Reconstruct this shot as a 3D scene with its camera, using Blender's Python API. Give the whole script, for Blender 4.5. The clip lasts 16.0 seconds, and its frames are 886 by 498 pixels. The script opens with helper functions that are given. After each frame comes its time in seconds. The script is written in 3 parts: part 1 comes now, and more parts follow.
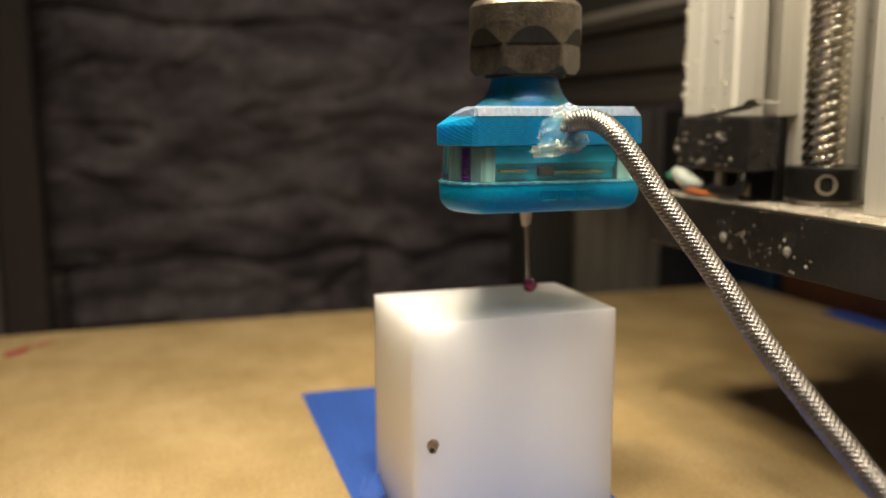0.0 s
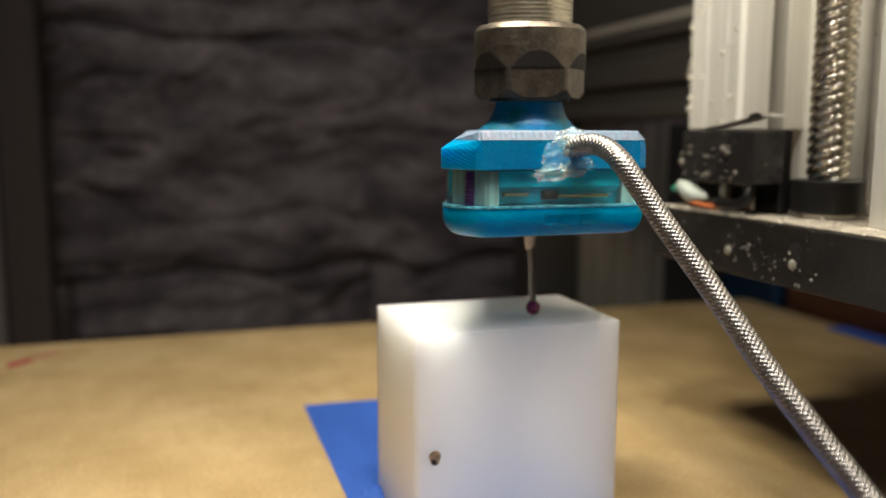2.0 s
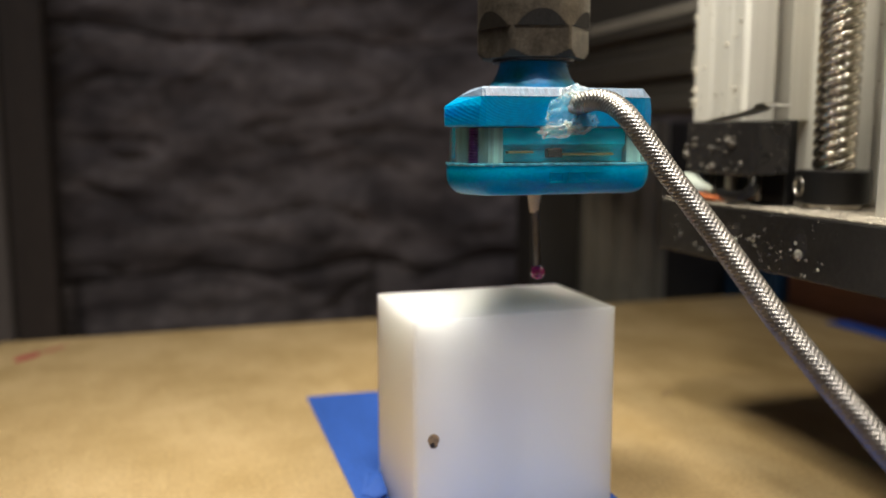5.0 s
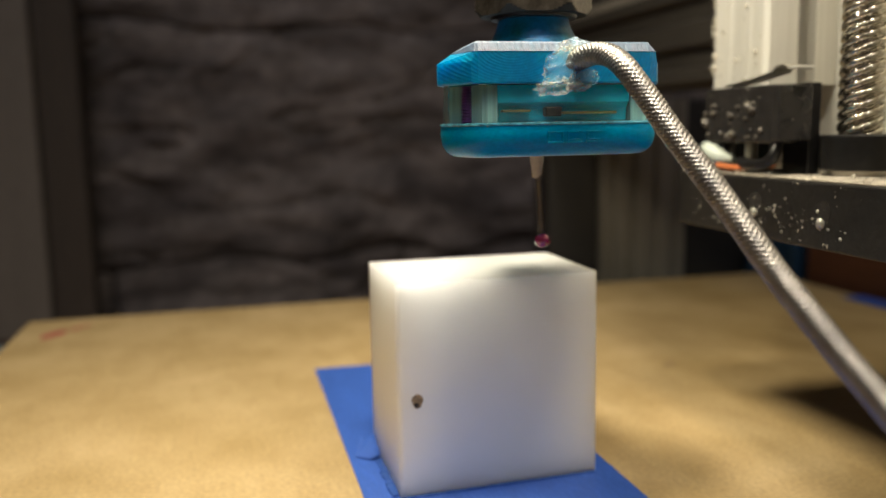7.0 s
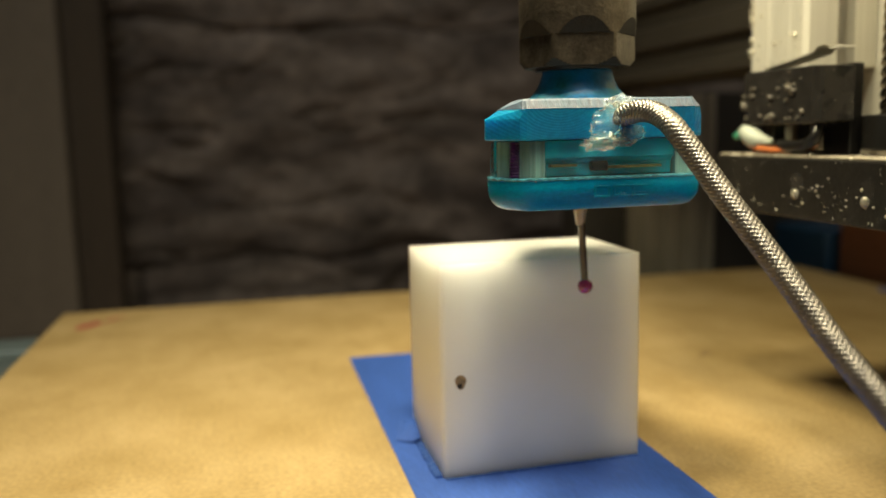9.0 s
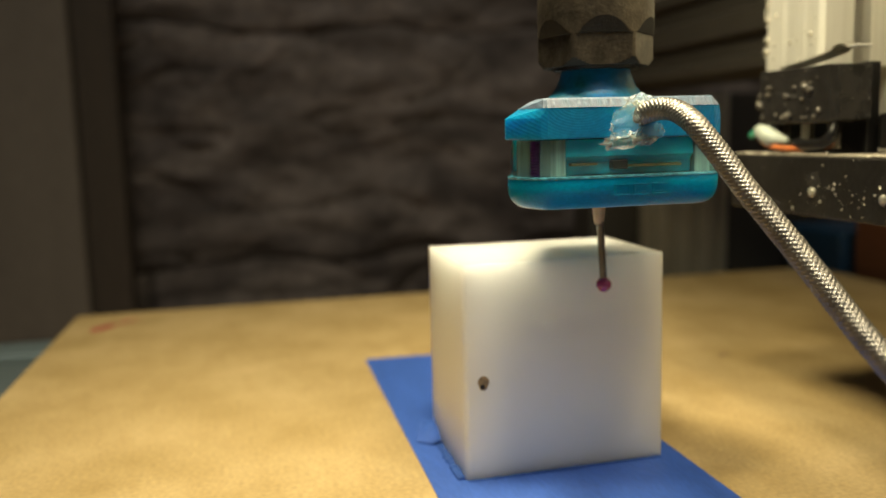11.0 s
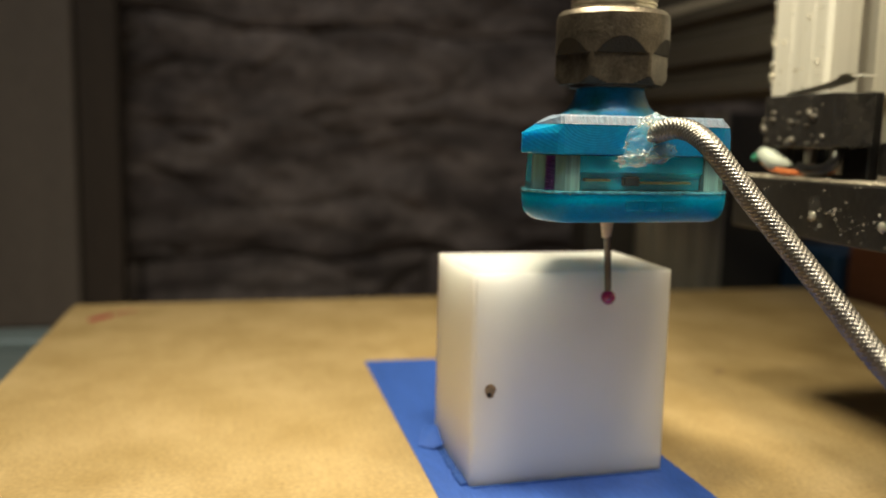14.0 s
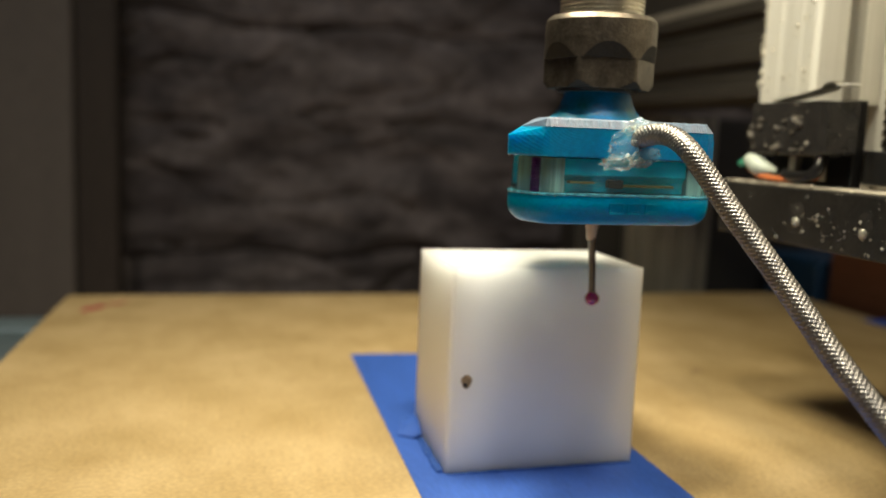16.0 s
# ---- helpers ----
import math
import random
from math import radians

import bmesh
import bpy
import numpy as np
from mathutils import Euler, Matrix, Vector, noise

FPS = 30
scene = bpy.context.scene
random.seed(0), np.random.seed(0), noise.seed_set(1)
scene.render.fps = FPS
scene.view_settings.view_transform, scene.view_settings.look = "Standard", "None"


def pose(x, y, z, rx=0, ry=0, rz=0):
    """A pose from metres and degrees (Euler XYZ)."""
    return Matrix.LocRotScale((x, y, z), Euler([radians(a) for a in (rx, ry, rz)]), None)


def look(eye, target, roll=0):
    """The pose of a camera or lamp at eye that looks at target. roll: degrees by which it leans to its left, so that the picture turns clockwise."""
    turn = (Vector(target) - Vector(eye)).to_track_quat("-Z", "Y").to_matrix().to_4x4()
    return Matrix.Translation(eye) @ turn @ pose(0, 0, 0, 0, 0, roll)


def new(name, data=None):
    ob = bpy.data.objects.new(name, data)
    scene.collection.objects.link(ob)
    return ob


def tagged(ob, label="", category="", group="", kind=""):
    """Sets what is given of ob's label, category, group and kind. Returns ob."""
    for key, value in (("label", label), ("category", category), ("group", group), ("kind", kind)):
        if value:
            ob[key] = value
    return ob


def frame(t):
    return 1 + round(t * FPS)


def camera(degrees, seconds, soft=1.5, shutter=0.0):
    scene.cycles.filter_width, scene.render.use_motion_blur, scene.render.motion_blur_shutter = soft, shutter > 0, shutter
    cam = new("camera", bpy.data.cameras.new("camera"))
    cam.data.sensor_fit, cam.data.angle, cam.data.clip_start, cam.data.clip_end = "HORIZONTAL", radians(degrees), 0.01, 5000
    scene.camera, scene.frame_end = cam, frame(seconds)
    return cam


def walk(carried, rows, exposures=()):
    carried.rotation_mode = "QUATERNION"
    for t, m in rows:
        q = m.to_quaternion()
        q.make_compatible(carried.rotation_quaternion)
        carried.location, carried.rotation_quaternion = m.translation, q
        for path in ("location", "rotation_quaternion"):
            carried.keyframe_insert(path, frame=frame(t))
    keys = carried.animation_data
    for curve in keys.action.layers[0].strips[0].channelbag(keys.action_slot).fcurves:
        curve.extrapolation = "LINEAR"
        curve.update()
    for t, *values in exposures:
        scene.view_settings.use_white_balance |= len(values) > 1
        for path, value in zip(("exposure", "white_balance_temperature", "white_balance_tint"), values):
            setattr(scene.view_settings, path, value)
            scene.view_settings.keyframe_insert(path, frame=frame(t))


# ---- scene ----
cam = camera(55.0, 16.0)
# Camera: seconds, eye, aim, roll
PATH = [
    (0, (-0.03590, -0.13137, 0.07232), (0.02404, 0.05696, 0.04171), -0.11),
    (0.5, (-0.03580, -0.13132, 0.07183), (0.02348, 0.05752, 0.04307), -0.04),
    (1, (-0.03592, -0.13131, 0.07153), (0.02296, 0.05780, 0.04377), 0.03),
    (1.5, (-0.03579, -0.13126, 0.07172), (0.02311, 0.05789, 0.04428), 0.05),
    (2, (-0.03563, -0.13141, 0.07151), (0.02338, 0.05776, 0.04446), 0.16),
    (2.5, (-0.03566, -0.13146, 0.07159), (0.02347, 0.05769, 0.04471), 0.18),
    (3, (-0.03564, -0.13134, 0.07157), (0.02354, 0.05782, 0.04476), 0.22),
    (3.5, (-0.03512, -0.13085, 0.07162), (0.02412, 0.05830, 0.04489), 0.18),
    (4, (-0.03571, -0.13097, 0.07130), (0.02363, 0.05820, 0.04495), 0.25),
    (6.3, (-0.03256, -0.14242, 0.06538), (0.01950, 0.04877, 0.03827), -0.73),
    (6.5, (-0.02928, -0.14290, 0.06501), (0.02148, 0.04853, 0.03715), -0.78),
    (7, (-0.02684, -0.14235, 0.06548), (0.02167, 0.04958, 0.03700), -1.07),
    (7.5, (-0.02878, -0.14196, 0.06339), (0.01756, 0.05050, 0.03490), -1.39),
    (8, (-0.02991, -0.14269, 0.06238), (0.01544, 0.05006, 0.03432), -1.45),
    (8.5, (-0.02941, -0.14247, 0.06219), (0.01533, 0.05045, 0.03422), -1.40),
    (9, (-0.03137, -0.14189, 0.06173), (0.01309, 0.05113, 0.03403), -1.33),
    (11.5, (-0.03412, -0.14025, 0.06118), (0.00871, 0.05324, 0.03423), -1.47),
    (12, (-0.03465, -0.14039, 0.06152), (0.00792, 0.05313, 0.03435), -1.22),
    (12.5, (-0.03649, -0.14083, 0.06209), (0.00680, 0.05258, 0.03525), -0.49),
    (13, (-0.03852, -0.14073, 0.06210), (0.00613, 0.05240, 0.03552), 0.12),
    (13.5, (-0.03897, -0.14076, 0.06211), (0.00664, 0.05218, 0.03578), 0.76),
    (14, (-0.03892, -0.14075, 0.06217), (0.00734, 0.05204, 0.03588), 1.22),
    (14.5, (-0.03929, -0.14044, 0.06198), (0.00764, 0.05221, 0.03584), 1.64),
    (15, (-0.03890, -0.14156, 0.06181), (0.00854, 0.05097, 0.03574), 1.97),
    (15.5, (-0.03813, -0.14297, 0.06211), (0.00964, 0.04948, 0.03599), 2.23),
    (16, (-0.03739, -0.14727, 0.06195), (0.00959, 0.04539, 0.03599), 2.35),
]
cam.data.dof.use_dof = True
cam.data.dof.focus_distance = 0.124
cam.data.dof.aperture_fstop = 15
BALANCE = [(0, 0, 6400, 10), (0.5, 0, 6150, 9), (2.5, 0, 5700, 9), (4, 0, 5600, 9), (6.5, 0, 5950, 8), (7.5, 0, 6250, 5), (8.5, 0, 6850, 0), (9, 0, 7150, -3), (11.5, 0, 7050, -3), (12.5, 0, 7000, -2), (13.5, 0, 6650, 1), (15, 0, 6400, 2), (16, 0, 6150, 3)]
walk(cam, [(t, look(e, a, r)) for t, e, a, r in PATH], BALANCE)

# ---- light ----
world = bpy.data.worlds.new("room_light")
scene.world = world
world.use_nodes = True
world.node_tree.nodes["Background"].inputs["Color"].default_value = (0.75, 0.85, 1.0, 1)
world.node_tree.nodes["Background"].inputs["Strength"].default_value = 0.12


def lamp(name, eye, target, size, watts, colour):
    data = bpy.data.lights.new(name, "AREA")
    data.shape, data.size, data.energy, data.color = "DISK", size, watts, colour
    ob = new(name, data)
    ob.matrix_world = look(eye, target)
    return ob


lamp("work_lamp", (-0.006, 0.012, 0.170), (0.01, 0.0, 0.0), 0.032, 0.335, (1.0, 0.86, 0.62))
lamp("front_lamp", (0.000, -0.044, 0.200), (0.008, 0.0, 0.0), 0.018, 0.20, (1.0, 0.86, 0.62))
lamp("side_lamp", (0.064, -0.075, 0.24), (0.05, 0.0, 0.0), 0.05, 0.36, (1.0, 0.84, 0.60))
# Unseen broad lamp added as soft fill for the fronts and the wall.
lamp("room_fill", (-0.15, -0.62, 1.15), (0.1, 0.2, 0.0), 0.5, 4.2, (1.0, 0.95, 0.93))


# ---- materials ----
def material(name, colour, rough=0.5, metal=0.0, vary=0.25, scale=60.0, grain=0.0, grain_scale=900.0, colour2=None, stretch=(1, 1, 1), island=0.0, **more):
    m = bpy.data.materials.new(name)
    m.use_nodes = True
    nt = m.node_tree
    b = nt.nodes["Principled BSDF"]
    b.inputs["Roughness"].default_value, b.inputs["Metallic"].default_value = rough, metal
    co = nt.nodes.new("ShaderNodeTexCoord")
    mp = nt.nodes.new("ShaderNodeMapping")
    mp.inputs["Scale"].default_value = stretch
    nt.links.new(co.outputs["Object"], mp.inputs["Vector"])
    big, fine = nt.nodes.new("ShaderNodeTexNoise"), nt.nodes.new("ShaderNodeTexNoise")
    for n, s, d in ((big, scale, 5), (fine, grain_scale, 4)):
        n.inputs["Scale"].default_value, n.inputs["Detail"].default_value = s, d
        nt.links.new(mp.outputs["Vector"], n.inputs["Vector"])
    ramp = nt.nodes.new("ShaderNodeValToRGB")
    c2 = colour2 or tuple(c * (1 - vary) for c in colour)
    ramp.color_ramp.elements[0].position, ramp.color_ramp.elements[1].position = 0.3, 0.7
    ramp.color_ramp.elements[0].color, ramp.color_ramp.elements[1].color = (*c2, 1), (*colour, 1)
    nt.links.new(big.outputs["Fac"], ramp.inputs["Fac"])
    mix = nt.nodes.new("ShaderNodeMix")
    mix.data_type, mix.blend_type = "RGBA", "OVERLAY"
    mix.inputs["Factor"].default_value = min(1.0, vary * 1.2)
    nt.links.new(ramp.outputs["Color"], mix.inputs["A"])
    nt.links.new(fine.outputs["Fac"], mix.inputs["B"])
    nt.links.new(mix.outputs["Result"], b.inputs["Base Color"])
    if grain:
        bump = nt.nodes.new("ShaderNodeBump")
        bump.inputs["Strength"].default_value, bump.inputs["Distance"].default_value = grain, 0.0004
        nt.links.new(fine.outputs["Fac"], bump.inputs["Height"])
        nt.links.new(bump.outputs["Normal"], b.inputs["Normal"])
    for key, value in more.items():
        b.inputs[key.replace("_", " ")].default_value = value
    return m


def speckle(m, scale, size, colour):
    """Small chips and dust scattered over a material."""
    nt = m.node_tree
    b = nt.nodes["Principled BSDF"]
    co = nt.nodes.new("ShaderNodeTexCoord")
    v = nt.nodes.new("ShaderNodeTexVoronoi")
    v.inputs["Scale"].default_value = scale
    nt.links.new(co.outputs["Object"], v.inputs["Vector"])
    spread = nt.nodes.new("ShaderNodeTexNoise")
    spread.inputs["Scale"].default_value = scale * 0.23
    nt.links.new(co.outputs["Object"], spread.inputs["Vector"])
    near = nt.nodes.new("ShaderNodeMath")
    near.operation = "MULTIPLY_ADD"
    near.inputs[1].default_value, near.inputs[2].default_value = -1.3, 0.62
    nt.links.new(spread.outputs["Fac"], near.inputs[0])
    both = nt.nodes.new("ShaderNodeMath")
    nt.links.new(v.outputs["Distance"], both.inputs[0])
    nt.links.new(near.outputs[0], both.inputs[1])
    step = nt.nodes.new("ShaderNodeMath")
    step.operation = "LESS_THAN"
    step.inputs[1].default_value = size
    nt.links.new(both.outputs[0], step.inputs[0])
    mix = nt.nodes.new("ShaderNodeMix")
    mix.data_type = "RGBA"
    mix.inputs["B"].default_value = (*colour, 1)
    old = b.inputs["Base Color"].links[0].from_socket
    nt.links.new(step.outputs[0], mix.inputs["Factor"])
    nt.links.new(old, mix.inputs["A"])
    nt.links.new(mix.outputs["Result"], b.inputs["Base Color"])
    return m



def print_lines(m, centre, scale, kind="RINGS"):
    """Fine layer lines of a print, as relief and a faint change of colour."""
    nt = m.node_tree
    b = nt.nodes["Principled BSDF"]
    co = nt.nodes.new("ShaderNodeTexCoord")
    mp = nt.nodes.new("ShaderNodeMapping")
    mp.inputs["Location"].default_value = (-0.62 * centre[0], -centre[1], -centre[2])
    mp.inputs["Scale"].default_value = (0.62, 1, 1)
    w = nt.nodes.new("ShaderNodeTexWave")
    w.wave_type = kind
    if kind == "RINGS":
        w.rings_direction = "Y"
    w.inputs["Scale"].default_value, w.inputs["Distortion"].default_value, w.inputs["Detail Scale"].default_value = scale, 1.2, 1.0
    nt.links.new(co.outputs["Object"], mp.inputs["Vector"])
    nt.links.new(mp.outputs["Vector"], w.inputs["Vector"])
    bump = nt.nodes.new("ShaderNodeBump")
    bump.inputs["Strength"].default_value, bump.inputs["Distance"].default_value = 0.2, 0.0002
    nt.links.new(w.outputs["Fac"], bump.inputs["Height"])
    nt.links.new(b.inputs["Normal"].links[0].from_socket, bump.inputs["Normal"])
    nt.links.new(bump.outputs["Normal"], b.inputs["Normal"])
    mix = nt.nodes.new("ShaderNodeMix")
    mix.data_type, mix.blend_type = "RGBA", "SOFT_LIGHT"
    mix.inputs["Factor"].default_value = 0.07
    nt.links.new(b.inputs["Base Color"].links[0].from_socket, mix.inputs["A"])
    nt.links.new(w.outputs["Color"], mix.inputs["B"])
    nt.links.new(mix.outputs["Result"], b.inputs["Base Color"])
    return m


def streaks(m):
    """Rubbed patches and a fuzzy nap over the board."""
    nt = m.node_tree
    b = nt.nodes["Principled BSDF"]
    co = nt.nodes.new("ShaderNodeTexCoord")
    mp = nt.nodes.new("ShaderNodeMapping")
    mp.inputs["Rotation"].default_value, mp.inputs["Scale"].default_value = (0, 0, 0.35), (1, 0.35, 1)
    n = nt.nodes.new("ShaderNodeTexNoise")
    n.inputs["Scale"].default_value, n.inputs["Detail"].default_value, n.inputs["Distortion"].default_value = 95, 8, 1.5
    ramp = nt.nodes.new("ShaderNodeValToRGB")
    ramp.color_ramp.elements[0].position, ramp.color_ramp.elements[1].position = 0.36, 0.66
    ramp.color_ramp.elements[0].color, ramp.color_ramp.elements[1].color = (0.72, 0.66, 0.55, 1), (1.0, 1.0, 1.0, 1)
    mix = nt.nodes.new("ShaderNodeMix")
    mix.data_type, mix.blend_type = "RGBA", "MULTIPLY"
    mix.inputs["Factor"].default_value = 0.30
    nt.links.new(co.outputs["Object"], mp.inputs["Vector"])
    nt.links.new(mp.outputs["Vector"], n.inputs["Vector"])
    nt.links.new(n.outputs["Fac"], ramp.inputs["Fac"])
    nt.links.new(b.inputs["Base Color"].links[0].from_socket, mix.inputs["A"])
    nt.links.new(ramp.outputs["Color"], mix.inputs["B"])
    nt.links.new(mix.outputs["Result"], b.inputs["Base Color"])
    return m


def patches(m, scale, squash, dark, factor):
    """Dark patches spread at random, broader than the grain."""
    nt = m.node_tree
    b = nt.nodes["Principled BSDF"]
    co = nt.nodes.new("ShaderNodeTexCoord")
    mp = nt.nodes.new("ShaderNodeMapping")
    mp.inputs["Scale"].default_value = squash
    n = nt.nodes.new("ShaderNodeTexNoise")
    n.inputs["Scale"].default_value, n.inputs["Detail"].default_value, n.inputs["Distortion"].default_value = scale, 6, 0.8
    ramp = nt.nodes.new("ShaderNodeValToRGB")
    ramp.color_ramp.elements[0].position, ramp.color_ramp.elements[1].position = 0.40, 0.58
    ramp.color_ramp.elements[0].color, ramp.color_ramp.elements[1].color = (*dark, 1), (1, 1, 1, 1)
    mix = nt.nodes.new("ShaderNodeMix")
    mix.data_type, mix.blend_type = "RGBA", "MULTIPLY"
    mix.inputs["Factor"].default_value = factor
    nt.links.new(co.outputs["Object"], mp.inputs["Vector"])
    nt.links.new(mp.outputs["Vector"], n.inputs["Vector"])
    nt.links.new(n.outputs["Fac"], ramp.inputs["Fac"])
    nt.links.new(b.inputs["Base Color"].links[0].from_socket, mix.inputs["A"])
    nt.links.new(ramp.outputs["Color"], mix.inputs["B"])
    nt.links.new(mix.outputs["Result"], b.inputs["Base Color"])
    return m


MDF = streaks(material("mdf_board", (0.53, 0.385, 0.195), 0.56, vary=0.3, scale=42, grain=0.18, grain_scale=1100, colour2=(0.385, 0.268, 0.115)))
NYLON = material("white_plastic", (0.85, 0.86, 0.85), 0.33, vary=0.02, scale=40, grain=0.05, grain_scale=700, Subsurface_Weight=1.0, Subsurface_Scale=0.014, Subsurface_Radius=(1.0, 1.0, 1.0))
TAPE = material("blue_tape", (0.04, 0.112, 0.47), 0.55, vary=0.2, scale=120, grain=0.4, grain_scale=1500, stretch=(1, 0.25, 1))
TAPE_EDGE = material("blue_tape_edge", (0.03, 0.09, 0.36), 0.5, vary=0.2, scale=300, grain=0.3)
STEEL = material("worn_steel", (0.70, 0.66, 0.56), 0.28, 1.0, vary=0.3, scale=260, grain=0.1, grain_scale=2400, colour2=(0.50, 0.46, 0.38))
SEAM = material("resin_seam", (0.10, 0.38, 0.50), 0.25, vary=0.6, scale=900, grain=0.6, Transmission_Weight=0.3)
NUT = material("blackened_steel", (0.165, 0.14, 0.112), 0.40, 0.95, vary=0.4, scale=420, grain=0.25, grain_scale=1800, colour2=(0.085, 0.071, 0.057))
# Near-black standing in for shade: nut hollows and plate holes.
SHADE_BLACK = material("rough_shade_black", (0.022, 0.018, 0.015), 0.7, 0.2, vary=0.4, scale=900, grain=0.3, grain_scale=3000)
LUMP = material("grimy_swarf", (0.085, 0.072, 0.055), 0.32, vary=0.6, scale=600, grain=0.4, colour2=(0.03, 0.026, 0.022))
ROD = material("dark_carbide", (0.16, 0.15, 0.14), 0.3, 0.8, vary=0.2, scale=300)
BRASS = material("pale_ceramic", (0.62, 0.50, 0.36), 0.4, 0.3, vary=0.15, scale=300)
RUBY = material("ruby", (0.50, 0.012, 0.17), 0.05, vary=0.1, scale=300, Coat_Weight=0.6, Transmission_Weight=0.4, IOR=1.76)
RESIN = print_lines(material("blue_resin", (0.008, 0.32, 0.66), 0.30, vary=0.3, scale=70, grain=0.1, grain_scale=1500, colour2=(0.004, 0.17, 0.46), Transmission_Weight=0.3, IOR=1.45, Subsurface_Weight=0.7, Subsurface_Scale=0.006, Subsurface_Radius=(0.3, 1.0, 1.3)), (0.0145, 0.0, 0.0652), 820)
NECK = material("deep_blue_resin", (0.005, 0.15, 0.39), 0.45, vary=0.6, scale=190, grain=0.1, grain_scale=1200, colour2=(0.002, 0.075, 0.035), Specular_IOR_Level=0.25, Transmission_Weight=0.3, IOR=1.45, Subsurface_Weight=0.3, Subsurface_Scale=0.004, Subsurface_Radius=(0.3, 1.0, 1.3))
GRIT = material("dull_grit", (0.16, 0.14, 0.115), 0.25, vary=0.5, scale=500, grain=0.3)
GLINT = material("pale_glint_metal", (0.55, 0.52, 0.44), 0.25, 0.6, vary=0.4, scale=600, grain=0.4)
CHIP = material("plastic_chips", (0.82, 0.77, 0.66), 0.12, vary=0.2, scale=500, Transmission_Weight=0.6, IOR=1.45)
LOWER = material("teal_resin", (0.003, 0.33, 0.60), 0.30, vary=0.3, scale=85, grain=0.08, grain_scale=1500, colour2=(0.0, 0.19, 0.42), stretch=(1, 1, 2.2), Specular_IOR_Level=0.18, Transmission_Weight=0.2, IOR=1.45, Subsurface_Weight=0.7, Subsurface_Scale=0.006, Subsurface_Radius=(0.3, 1.0, 1.3))
FROST = print_lines(material("frosted_resin", (0.135, 0.15, 0.215), 0.5, vary=0.4, scale=260, colour2=(0.10, 0.17, 0.25), grain=0.5, grain_scale=900, stretch=(3, 0.4, 1)), (0.0, 0.0, 0.0), 500, "BANDS")
CLEAR = material("clear_resin", (0.80, 0.97, 0.98), 0.06, vary=0.04, scale=100, grain=0.1, grain_scale=500, Transmission_Weight=0.97, IOR=1.25)
GLUE = material("hot_glue", (0.90, 0.95, 0.88), 0.06, vary=0.05, scale=300, grain=1.0, grain_scale=420, Transmission_Weight=0.93, IOR=1.45)
PALE = material("pale_clear_resin", (0.28, 0.45, 0.42), 0.2, vary=0.45, scale=260, stretch=(3, 1, 0.1))
CORE = material("cyan_core", (0.008, 0.70, 0.96), 0.2, vary=0.5, scale=110, colour2=(0.003, 0.26, 0.42), stretch=(0.6, 1, 2.2), Subsurface_Weight=0.5, Subsurface_Scale=0.004, Subsurface_Radius=(0.3, 1.0, 1.3))
PURPLE = material("purple_screw", (0.10, 0.012, 0.16), 0.35, 0.3, vary=0.3, scale=300)
BOARD = material("circuit_board", (0.07, 0.11, 0.04), 0.4, vary=0.4, scale=500, colour2=(0.13, 0.10, 0.03))
BRAID = material("steel_braid", (0.235, 0.218, 0.205), 0.36, 0.97, vary=0.15, scale=300, colour2=(0.155, 0.145, 0.142))
SHEATH = material("cable_sheath", (0.012, 0.012, 0.016), 0.6, vary=0.3, scale=200)
ALU = material("anodised_aluminium", (0.66, 0.635, 0.58), 0.40, 0.4, vary=0.16, scale=90, grain=0.06, grain_scale=900, stretch=(1, 1, 0.03))
BLACK = material("black_aluminium", (0.020, 0.018, 0.016), 0.38, 0.1, vary=0.5, scale=120, grain=0.2, grain_scale=900)
DUST = speckle(material("dusty_plate_top", (0.46, 0.41, 0.33), 0.6, vary=0.45, scale=220, grain=0.6, grain_scale=700, colour2=(0.18, 0.155, 0.125)), 500, 0.18, (0.70, 0.64, 0.54))
PLASTIC = material("black_plastic", (0.022, 0.020, 0.019), 0.26, vary=0.4, scale=200, grain=0.6, grain_scale=420)
COLLAR = material("black_oxide", (0.016, 0.015, 0.015), 0.3, 0.4, vary=0.3, scale=200)
BRIGHT = material("polished_steel", (0.62, 0.58, 0.5), 0.3, 1.0, vary=0.15, scale=300)
THREAD = material("lead_screw_steel", (0.60, 0.555, 0.47), 0.20, 1.0, vary=0.25, scale=200)
WIRE_W = material("white_wire", (0.42, 0.46, 0.41), 0.45, vary=0.15, scale=200)
WIRE_G = material("green_wire", (0.05, 0.30, 0.20), 0.45, vary=0.15, scale=200)
WIRE_O = material("orange_wire", (0.45, 0.13, 0.04), 0.45, vary=0.15, scale=200)
STONE = patches(patches(material("dark_stone", (0.22, 0.182, 0.172), 0.88, vary=0.6, scale=30, grain=0.9, grain_scale=150, colour2=(0.115, 0.094, 0.088), stretch=(0.8, 1, 1.3)), 9.0, (1, 1, 2.6), (0.34, 0.32, 0.33), 0.85), 42.0, (0.7, 1, 1.8), (0.5, 0.49, 0.5), 0.5)
MORTAR = material("dark_mortar", (0.10, 0.085, 0.08), 0.95, vary=0.4, scale=40, grain=0.8, grain_scale=300)
POST = material("dark_timber", (0.055, 0.040, 0.030), 0.8, vary=0.4, scale=20, grain=0.3, stretch=(1, 1, 0.1))
POST_PALE = material("grey_timber", (0.165, 0.138, 0.117), 0.8, vary=0.35, scale=20, grain=0.3, stretch=(1, 1, 0.1))
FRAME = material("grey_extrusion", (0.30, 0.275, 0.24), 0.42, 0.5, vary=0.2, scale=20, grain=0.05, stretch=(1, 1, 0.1))
